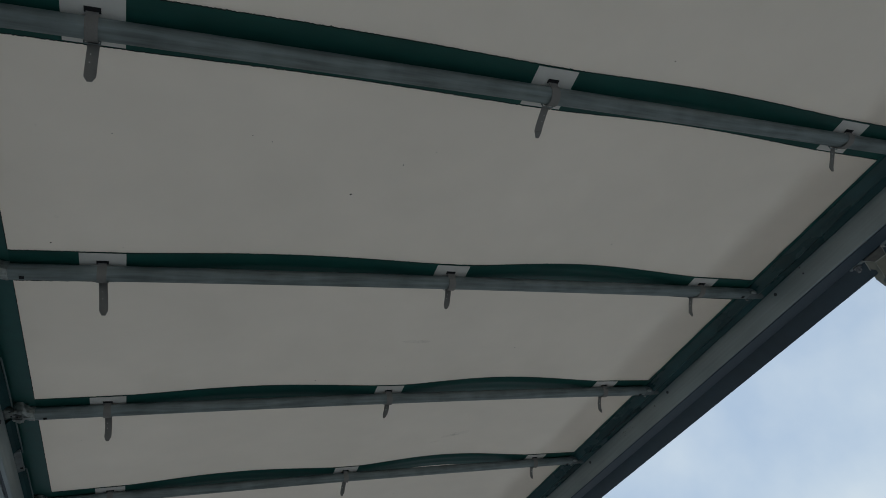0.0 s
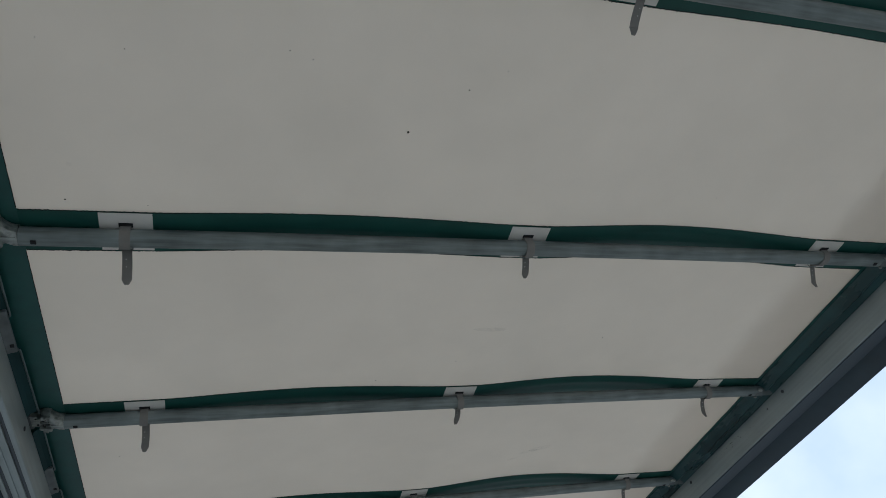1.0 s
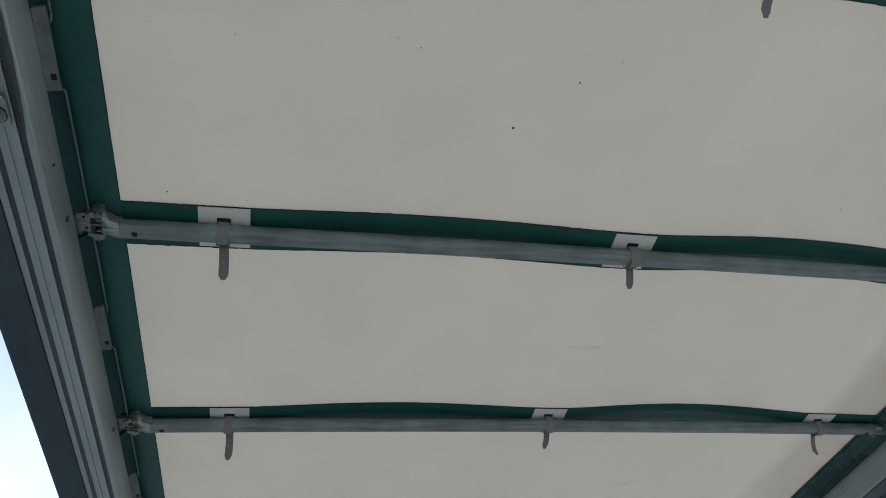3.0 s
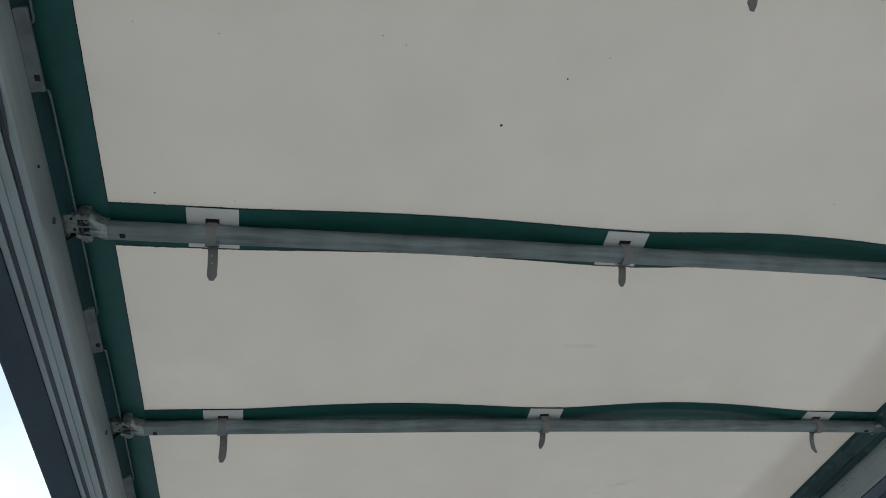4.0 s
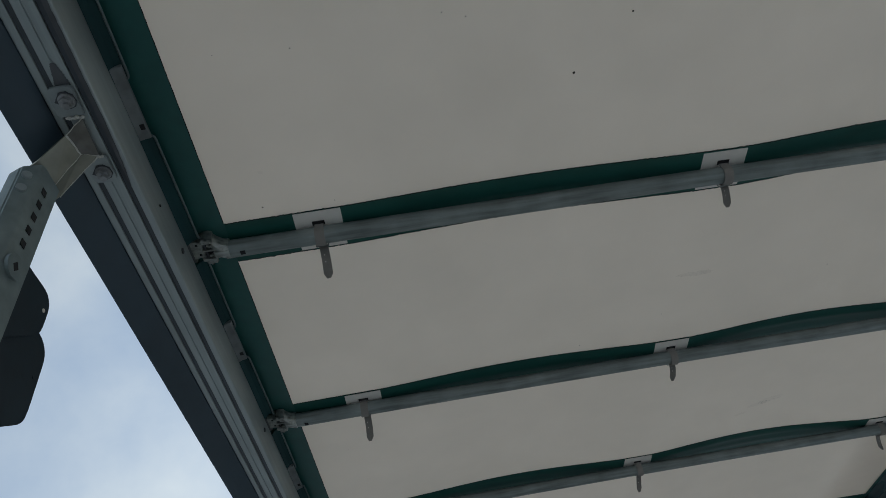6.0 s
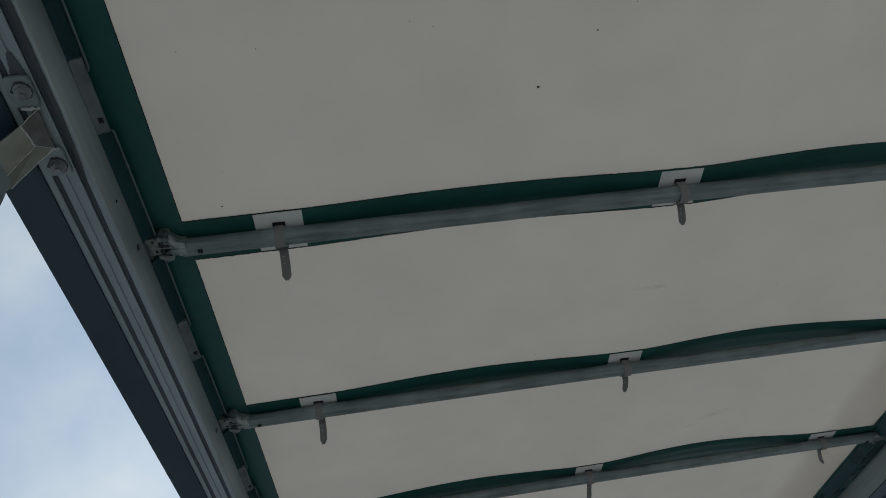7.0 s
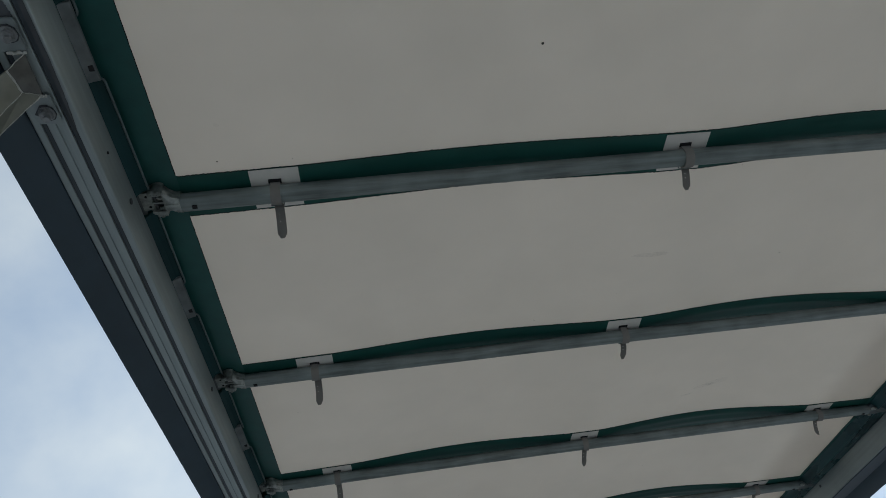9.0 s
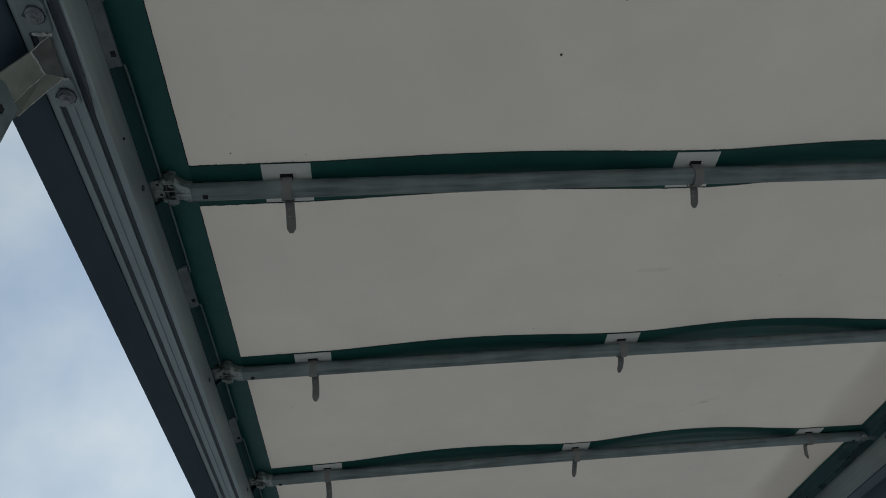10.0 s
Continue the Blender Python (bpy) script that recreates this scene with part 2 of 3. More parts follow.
def lift(x, k):
    left, right = SLACK.get(k, (0.009, 0.021))
    return left * hump(x, STRAPS[0] + 0.05, STRAPS[1] - 0.05) + right * hump(x, STRAPS[1] + 0.05, STRAPS[2] - 0.05)


def cloth(x, y):
    """Height of the cloth: held at the straps, lifted by the wind between them and between the bows."""
    f = (y - BAND / 2) / PITCH
    k = math.floor(f)
    u = f - k
    s = u * u * (3 - 2 * u)
    sway = 0.008 * math.sin(math.pi * u) * hump(x, 0.0, WIDTH) if 0 <= x <= WIDTH else 0.0
    return ROOF + arch(x) + lift(x, k) * (1 - s) + lift(x, k + 1) * s + sway


# ---- ground, deck and walls: unseen, the first two pale for bounce light ----
bm = bmesh.new()
bmesh.ops.create_grid(bm, x_segments=8, y_segments=8, size=2500, matrix=Matrix.Translation((0, 0, -1.15)))
tagged(part("ground", bm, CONCRETE), "unseen concrete yard, pale grey to bounce light upward", "ground", kind="structure")
bm = bmesh.new()
box(bm, -0.16, WIDTH + 0.16, REAR, FRONT, -0.12, 0.0, 0.01)
tagged(part("floor", bm, PLYWOOD), "unseen plywood load deck of the truck, pale to bounce light upward", "floor", kind="structure")
bm = bmesh.new()
box(bm, -0.16, WIDTH + 0.16, FRONT, FRONT + 0.06, -0.12, ROOF - 0.045, 0.006)
tagged(part("wall_front", bm, BOARD), "plain grey bulkhead closing the load space", "wall", kind="structure")


# ---- side rails ----
def rail_profile():
    """Outline (outwards from the white cloth, height) of the rail: smooth inner face, two curtain tracks below."""
    z = ROOF
    return [(0.0770, z - 0.040), (0.0766, z - 0.1222), (0.0772, z - 0.1248), (0.0788, z - 0.1264), (0.0815, z - 0.1268), (0.0890, z - 0.1260),
            (0.0900, z - 0.1250), (0.0900, z - 0.0850), (0.1010, z - 0.0850), (0.1010, z - 0.1235), (0.1020, z - 0.1245),
            (0.1150, z - 0.1245), (0.1160, z - 0.1225), (0.1180, z - 0.1225), (0.1190, z - 0.1245), (0.1315, z - 0.1245),
            (0.1325, z - 0.1235), (0.1325, z - 0.0900), (0.1440, z - 0.0900), (0.1440, z - 0.1185), (0.1450, z - 0.1195),
            (0.1560, z - 0.1195), (0.1570, z - 0.1185), (0.1570, z - 0.0420), (0.1540, z - 0.0390), (0.0790, z - 0.0380)]


def side_rail(side):
    """side -1: beyond x = 0; side 1: beyond x = WIDTH."""
    def X(p):
        return -p if side < 0 else WIDTH - 0.003 + p
    rail = thing("side_rail", "grey aluminium roof rail with two curtain tracks beneath" if side < 0 else "grey aluminium roof rail with a dark strip beneath", "roof rail", "roof rails")
    bm = bmesh.new()
    prism(bm, [(X(p), REAR, z) for p, z in rail_profile()], (0, FRONT - REAR, 0))
    profile = part("profile", bm, ALUMINIUM, rail, smooth=35)
    # beds fill the grooves; their dark colour stands in for the groove shade
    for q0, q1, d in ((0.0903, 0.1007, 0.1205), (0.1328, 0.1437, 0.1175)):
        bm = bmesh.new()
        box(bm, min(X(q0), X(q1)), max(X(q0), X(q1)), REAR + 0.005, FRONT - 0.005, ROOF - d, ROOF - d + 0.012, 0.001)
        part("track_bed", bm, TRACK_SHADE, profile, "shallow curtain track bed painted dark for groove shade")
    reach, sink = (0.0, 0.0) if side < 0 else (0.009, 0.007)
    bm = bmesh.new()
    prism(bm, [(X(q), REAR, ROOF - d) for q, d in ((0.1575, 0.1230), (0.1620, 0.1290), (0.1990 + reach, 0.1610 + sink), (0.2030 + reach, 0.1615 + sink),
                                                   (0.2045 + reach, 0.1580 + sink), (0.2040 + reach, 0.1000), (0.1575, 0.1000))],
          (0, FRONT - REAR, 0))
    part("rain_lip", bm, PVC_DARK, rail, "dark slate outer lip", smooth=35)
    if side < 0:
        # darker streak along the rail edge, then a patch beside the bracket
        rng = random.Random(31)
        bm = bmesh.new()
        ys = spaced(-1.6, -0.215, 140)
        rows = [[bm.verts.new((X(q), y, ROOF - 0.1274)) for q in
                 (0.0815 + 0.0078 * max(0.0, (y + 0.34) / 0.125) ** 1.5 + rng.uniform(-0.0006, 0.0006), 0.0862 + 0.003 * max(0.0, (y + 0.34) / 0.125) ** 1.5, 0.0896)] for y in ys]
        for one, two in zip(rows, rows[1:]):
            for i in range(2):
                bm.faces.new((one[i], one[i + 1], two[i + 1], two[i]))
        part("dark_streak", bm, RAIL_DARK, profile, "dark streak along the rail edge")
        bm = bmesh.new()
        ys = spaced(-0.462, -0.423, 24)
        rows = [[bm.verts.new((X(q), y, ROOF - 0.1251)) for q in
                 (0.1165 - 0.010 * (i / 24) ** 0.6 - rng.uniform(0, 0.002), 0.117, 0.119, 0.1195 + 0.009 * (i / 24) ** 0.7 + rng.uniform(0, 0.002))] for i, y in enumerate(ys)]
        for one, two in zip(rows, rows[1:]):
            for i in range(3):
                bm.faces.new((one[i], one[i + 1], two[i + 1], two[i]))
        part("dark_patch", bm, RAIL_DARK, profile, "dark patch beside the bracket")
    hole_y, hole_z = (-0.005, 0.073) if side < 0 else (0.005, 0.059)
    for k in BOWS:
        # dark disc stands in for the shade inside a drilled hole
        bm = bmesh.new()
        rod(bm, (X(0.0765), k * PITCH + hole_y, ROOF - hole_z), (X(0.0745), k * PITCH + hole_y, ROOF - hole_z), 0.0062, 14)
        part("plug", bm, STEEL_DARK, rail, "drilled hole in the inner face, painted dark for its shade")
    for y, z in ((-0.133, 0.081),) if side < 0 else ((-0.129, 0.045), (-0.129, 0.070), (0.8, 0.066)):
        bm = bmesh.new()
        rod(bm, (X(0.0765), y, ROOF - z), (X(0.0750), y, ROOF - z), 0.0028, 10)
        part("rivet_hole", bm, HOLE_SHADE, rail)
    if side > 0:
        rng = random.Random(12)
        bm = bmesh.new()
        for i in range(13):
            y, z = rng.gauss(1.01, 0.06), ROOF - rng.uniform(0.058, 0.075)
            bmesh.ops.create_icosphere(bm, subdivisions=1, radius=rng.uniform(0.0010, 0.0021), matrix=Matrix.Translation((X(0.0766), y, z)) @ Matrix.Diagonal((0.3, 1.3, 1, 1)))
        tagged(part("dirt_specks", bm, DIRT, rail, "dark specks of road dirt"), kind="stuff")
        # added strip, painted dark for the shaded underside of this rail
        bm = bmesh.new()
        box(bm, X(0.0815), X(0.1500), REAR + 0.02, FRONT - 0.02, ROOF - 0.1305, ROOF - 0.1265, 0.0012)
        rng = random.Random(21)
        flap = bmesh.new()
        ys = spaced(REAR + 0.02, FRONT - 0.02, 420)
        crease = [0.5 + 0.5 * noise.noise((0, 9.0 * y, 3.1)) for y in ys]
        drift = [0.006 * noise.noise((2.7, 3.3 * y, 0)) for y in ys]
        section = ((0.012, 0.0062, 0, 0), (0.020, 0.0110, 0.2, 0), (0.029, 0.0200, 0.6, 0.3), (0.0365, 0.0290, 1, 0.7), (0.0400, 0.0325, 1, 1),
                   (0.0435, 0.0315, 1, 1), (0.0480, 0.0280, 1, 0.6), (0.0560, 0.0290, 0.6, 0.3), (0.0660, 0.0345, 0.2, 0), (0.0764, 0.0385, 0, 0))
        for dz in (0.0, 0.0018):
            rows = [[flap.verts.new((X(q + w * shift), y, ROOF - d - 0.0075 * (c - 0.35) * ridge + dz)) for q, d, shift, ridge in section]
                    for y, c, w in zip(ys, crease, drift)]
            for one, two in zip(rows, rows[1:]):
                for i in range(len(section) - 1):
                    flap.faces.new((one[i], one[i + 1], two[i + 1], two[i]))
        part("inner_flap", flap, PVC_SLATE, rail, "crumpled dark slate-green flap under the bow ends", smooth=50)
        part("underside_shade", bm, PVC_DARK, rail, "added strip painted dark for the shaded rail underside")
    return rail


side_rail(-1)
side_rail(1)


# ---- roof cloth ----
def seam(bm, one, two, drop=0.0036):
    """A narrow ragged strip between two rows of points, just under the cloth."""
    rows = [[bm.verts.new((x, y, cloth(x, y) - drop)) for x, y in row] for row in (one, two)]
    for i in range(len(one) - 1):
        bm.faces.new((rows[0][i], rows[0][i + 1], rows[1][i + 1], rows[1][i]))


def fold(x, f, k):
    """Slack lengthwise folds of the band where the wind lifts it off the bow."""
    slack = min(1.0, lift(x, k) / 0.03)
    return 0.0058 * slack * math.sin(math.pi * f) * (1 + math.sin(2 * math.pi * (2.4 * f + 0.35 * math.sin(2.1 * x + k)))) / 2


def roof_cloth():
    roof = thing("roof_tarpaulin", "taut off-white tarpaulin roof with green welded bands and borders", "tarpaulin")
    ends = [BOWS[0] - 1] + BOWS
    xs = spaced(-0.012, WIDTH + 0.012, 72)
    for k in ends:
        y0 = max(REAR, k * PITCH + BAND - 0.012) if k >= BOWS[0] else REAR
        y1 = (k + 1) * PITCH + 0.012 if k < BOWS[-1] else FRONT
        bm = bmesh.new()
        sheet(bm, xs, spaced(y0, y1, 14), cloth, 0.0012)
        part("panel", bm, PVC_WHITE, roof, smooth=60)
    for k in BOWS:
        y0 = k * PITCH
        rng = random.Random(40 + k)
        bm = bmesh.new()
        n = 1000
        wob = [[rng.uniform(-0.0008, 0.0008) + (rng.uniform(-0.0016, 0.0016) if rng.random() < 0.05 else 0.0) for _ in range(n + 1)] for _ in range(2)]
        bx = spaced(-0.012, WIDTH + 0.012, n)
        for dz in (-0.0030, -0.0016):
            rows = []
            for j in range(10):
                f = j / 9
                edge = 0 if j == 0 else 1 if j == 9 else None
                rows.append([bm.verts.new((x, y0 + BAND * f + (wob[edge][i] if edge is not None else 0),
                                           cloth(x, y0 + BAND * f) + dz - fold(x, f, k))) for i, x in enumerate(bx)])
            for a, b in zip(rows, rows[1:]):
                for i in range(n):
                    bm.faces.new((a[i], a[i + 1], b[i + 1], b[i]))
        band = part("band", bm, BAND_GREEN, roof, "dark green welded band", smooth=60)
        for edge, out in ((0, -1), (1, 1)):
            bm = bmesh.new()
            seam(bm, [(x, y0 + BAND * edge + wob[edge][i] * 1.1 - out * 0.0012) for i, x in enumerate(bx) if 0 <= x <= WIDTH],
                 [(x, y0 + BAND * edge + wob[edge][i] * 1.4 + out * 0.0009) for i, x in enumerate(bx) if 0 <= x <= WIDTH])
            part("seam", bm, SEAM, band, "ragged dark seam")
        for j, x in enumerate(STRAPS):
            x += rng.uniform(-0.002, 0.002) - (0.004 if (k, j) == (-1, 0) else 0)
            bm = bmesh.new()
            lean = rng.uniform(-0.004, 0.004)
            sheet(bm, [x - 0.051, x - 0.025, x, x + 0.025, x + 0.051], spaced(y0 + 0.0036 + lean * 0.3, y0 + BAND - 0.0035, 6),
                  lambda a, b: cloth(a, b) - 0.0044, 0.0012)
            patch = part("patch", bm, PVC_PATCH, roof, "light grey reinforcing patch")
            # proud near-black box in place of the shaded slot opening
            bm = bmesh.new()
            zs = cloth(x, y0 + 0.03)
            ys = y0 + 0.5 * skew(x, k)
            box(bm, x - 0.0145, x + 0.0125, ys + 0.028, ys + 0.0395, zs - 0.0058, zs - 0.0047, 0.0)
            part("slot", bm, HOLE_SHADE, patch, "strap slot, its inner shade painted dark")
            strap(roof, x - 0.001, y0, rng, k, j)
    for side in (-1, 1):
        def X(p, side=side):
            return -p if side < 0 else WIDTH - 0.004 + p
        rng = random.Random(7 + side)
        bm = bmesh.new()
        ys = spaced(REAR, FRONT, 900)
        wob = [rng.uniform(-0.0003, 0.0003) for _ in ys]
        for dz in (-0.0042, -0.0030):
            rows = []
            for y, w in zip(ys, wob):
                rows.append([bm.verts.new((X(p) + (w if p == 0 else 0), y, ROOF + dz)) for p in (0.0, 0.03, 0.06, 0.09, 0.15, 0.199)])
            for a, b in zip(rows, rows[1:]):
                for i in range(5):
                    bm.faces.new((a[i], a[i + 1], b[i + 1], b[i]))
        border = part("border", bm, PVC_GREEN, roof, "dark green side border", smooth=60)
        bm = bmesh.new()
        for k in [BOWS[0] - 1] + BOWS:
            run = [(y, w) for y, w in zip(ys, wob) if k * PITCH + BAND - 0.002 <= y <= (k + 1) * PITCH + 0.002]
            seam(bm, [(X(0.0007), y) for y, w in run], [(X(-0.0008) + w, y) for y, w in run], 0.0046)
        part("seam", bm, SEAM, border, "ragged dark seam")
        bm = bmesh.new()
        out = 0.0 if side < 0 else 0.010
        prism(bm, [(X(0.199), REAR, ROOF), (X(0.2050 + out), REAR, ROOF - 0.05), (X(0.2055 + out), REAR, ROOF - 0.155), (X(0.2075 + out), REAR, ROOF - 0.155),
                   (X(0.2075 + out), REAR, ROOF - 0.05), (X(0.2025), REAR, ROOF)], (0, FRONT - REAR, 0))
        part("valance", bm, PVC_DARK, roof, "dark hanging side edge of the tarpaulin")
    # unseen films added on top to shade the cloth along one edge
    bm = bmesh.new()
    for near, rise in ((2.030, 0.0045), (2.062, 0.0085), (2.085, 0.0125)):
        sheet(bm, [lambda y: near + 0.020 * noise.noise((0.0, 1.9 * y, 5.0)) + 0.007 * noise.noise((near, 7.0 * y, 1.0)), 2.12, 2.16, 2.21, WIDTH + 0.008],
              spaced(REAR + 0.01, FRONT - 0.01, 120), lambda a, b: cloth(a, b) + rise, 0.0012)
    part("dimming_strip", bm, DIM_FILM, roof, "added thin film that shades the tarpaulin edge", smooth=60)
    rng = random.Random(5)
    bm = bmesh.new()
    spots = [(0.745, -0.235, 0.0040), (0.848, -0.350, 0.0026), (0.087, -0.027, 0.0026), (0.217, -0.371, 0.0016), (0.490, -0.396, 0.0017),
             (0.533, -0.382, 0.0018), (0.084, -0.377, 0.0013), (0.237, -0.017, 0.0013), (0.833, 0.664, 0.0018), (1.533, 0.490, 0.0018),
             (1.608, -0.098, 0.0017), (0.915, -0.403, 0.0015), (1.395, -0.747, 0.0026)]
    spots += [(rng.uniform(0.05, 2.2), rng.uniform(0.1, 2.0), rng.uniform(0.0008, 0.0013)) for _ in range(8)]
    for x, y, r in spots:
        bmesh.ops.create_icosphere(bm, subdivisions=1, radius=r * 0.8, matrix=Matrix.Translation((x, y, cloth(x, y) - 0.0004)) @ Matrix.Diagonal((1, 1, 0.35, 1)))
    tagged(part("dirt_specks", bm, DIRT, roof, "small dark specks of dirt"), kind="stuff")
    for x, y, half, wide, turn, mat in ((1.125, 0.418, 0.052, 0.008, 0, SMUDGE), (0.104, -0.116, 0.006, 0.004, 20, SMUDGE_FAINT), (1.570, 1.178, 0.050, 0.014, -19, SMUDGE_FAINT),
                                        (1.525, 1.200, 0.045, 0.011, -17, SMUDGE_FAINT), (1.470, 1.245, 0.026, 0.008, -22, SMUDGE_FAINT)):
        bm = bmesh.new()
        rim = [(half * math.cos(t) * (0.85 + 0.3 * rng.random()), wide * math.sin(t) * (0.7 + 0.6 * rng.random())) for t in [2 * math.pi * i / 28 for i in range(28)]]
        bm.faces.new([bm.verts.new(pose(x, y, cloth(x, y) - 0.0008, 0, 0, turn) @ Vector((p, q, 0))) for p, q in rim])
        part("smudge", bm, mat, roof, "faint grey rubbed streak")
    return roof


WEB = 0.0105          # half the webbing's width


def ribbon(bm, path, half, thick, lean):
    """A strip of webbing along path points (y, z, sideways, narrowing)."""
    rings = []
    for i, (y, z, sx, w) in enumerate(path):
        a, b = path[max(0, i - 1)], path[min(len(path) - 1, i + 1)]
        d = Vector((b[0] - a[0], b[1] - a[1])).normalized()
        n = Vector((-d.y, d.x)) * thick / 2
        h = half * w
        rings.append([(lean + sx - h, y - n.x, z - n.y), (lean + sx + h, y - n.x, z - n.y),
                      (lean + sx + h, y + n.x, z + n.y), (lean + sx - h, y + n.x, z + n.y)])
    loft(bm, rings)


TUBE_Y, TUBE_Z, TUBE_R = 0.0550, ROOF - 0.0214, 0.0190


TAILS = {(0, 0): 0.082, (-1, 0): 0.082, (-1, 1): 0.042, (-1, 2): 0.062, (-2, 1): 0.075, (0, 1): 0.049, (1, 1): 0.037, (0, 2): 0.050, (1, 2): 0.048}
LEAN = {(0, 0): 0.006, (0, 1): -0.016, (-1, 0): 0.001, (-1, 1): -0.014, (-1, 2): -0.034, (0, 2): -0.012, (1, 2): -0.012}
SWING = {(-1, 1): 0.034}
CURL = {(1, 2): -0.006}
SLANT = {(-1, 2): -0.032, (0, 2): -0.027}


def strap(roof, x, y0, rng, k, j):
    """Webbing out of the slot, under the bow, through a buckle, with a loose pointed tail."""
    cy, cz, r = y0 + TUBE_Y + skew(x, k), TUBE_Z + sag(x), TUBE_R + 0.0022
    zr = cloth(x, y0 + 0.05)
    slant = SLANT.get((k, j), 0.0)
    path = [(y0 + 0.0375 + 0.5 * skew(x, k), zr - 0.0052, 0, 1)]
    for a in range(180, 361, 15):
        t = radians(a)
        path.append((cy + r * math.cos(t), cz + r * math.sin(t), slant * (a - 165) / 195, 1))
    path.append((cy + r, cz + 0.012, slant, 1))
    path.append((cy + r - 0.001, zr - 0.005, slant, 1))
    bm = bmesh.new()
    ribbon(bm, path, WEB, 0.0022, x)
    web = part("strap", bm, WEBBING, roof, "grey webbing strap", smooth=40)
    x += slant
    curl = {0: rng.uniform(-0.003, 0.003), 1: rng.uniform(-0.003, 0.004), 2: rng.uniform(-0.004, -0.002)}[j]
    curl = CURL.get((k, j), curl)
    length = rng.uniform(0.95, 1.05) * TAILS.get((k, j), (0.066, 0.046, 0.040)[j])
    narrow = (1.0, 0.9, 0.75)[j]
    top = cz - 0.004
    tail = []
    swing = rng.uniform(0.2, 1.0)
    for i in range(9):
        f = i / 8
        tail.append((cy + r + 0.004 + (0.006 + SWING.get((k, j), 0.0)) * f + 0.02 * f * f * swing * (j == 2), top - length * f,
                     curl * math.sin(f * (math.pi if j == 2 else 2.2)) + LEAN.get((k, j), (0.001, -0.014, -0.007)[j]) * f, narrow))
    run = (tail[-1][2] - tail[-2][2]) / (length / 8)
    tail.append((tail[-1][0], tail[-1][1] - 0.003, tail[-1][2] + 0.003 * run, narrow * 0.98))
    tail.append((tail[-1][0] + 0.2 * SWING.get((k, j), 0.0), tail[-1][1] - 0.013, tail[-1][2] + 0.013 * run, narrow * 0.42))
    bm = bmesh.new()
    ribbon(bm, tail, WEB * 0.92, 0.002, x + rng.uniform(-0.003, 0.003))
    loose = part("tail", bm, WEBBING, web, "loose pointed strap end")
    for i in (3, 5):
        ty, tz, tx, _ = tail[i]
        bm = bmesh.new()
        rod(bm, (x + tx, ty - 0.0016, tz), (x + tx, ty + 0.0016, tz), 0.0012, 8)
        part("eyelet", bm, PVC_PATCH, loose)
    bm = bmesh.new()
    by, bz = cy + r + 0.003, cz - 0.003
    for a, b in (((-0.013, 0.005), (0.013, 0.005)), ((-0.013, -0.005), (0.013, -0.005)), ((-0.013, -0.005), (-0.013, 0.005)), ((0.013, -0.005), (0.013, 0.005))):
        rod(bm, (x + a[0], by, bz + a[1]), (x + b[0], by, bz + b[1]), 0.0013, 8)
    part("buckle", bm, GALVANISED, web, "small wire buckle")


roof_cloth()


# ---- bows ----
def bow_tube(bm, x0, x1):
    rings = []
    for x in spaced(x0, x1, 24):
        rings.append([(x, TUBE_R * math.copysign(abs(math.cos(t)) ** 0.8, math.cos(t)), sag(x) + TUBE_R * 0.92 * math.copysign(abs(math.sin(t)) ** 0.8, math.sin(t)))
                      for t in [2 * math.pi * i / 28 for i in range(28)]])
    loft(bm, rings)


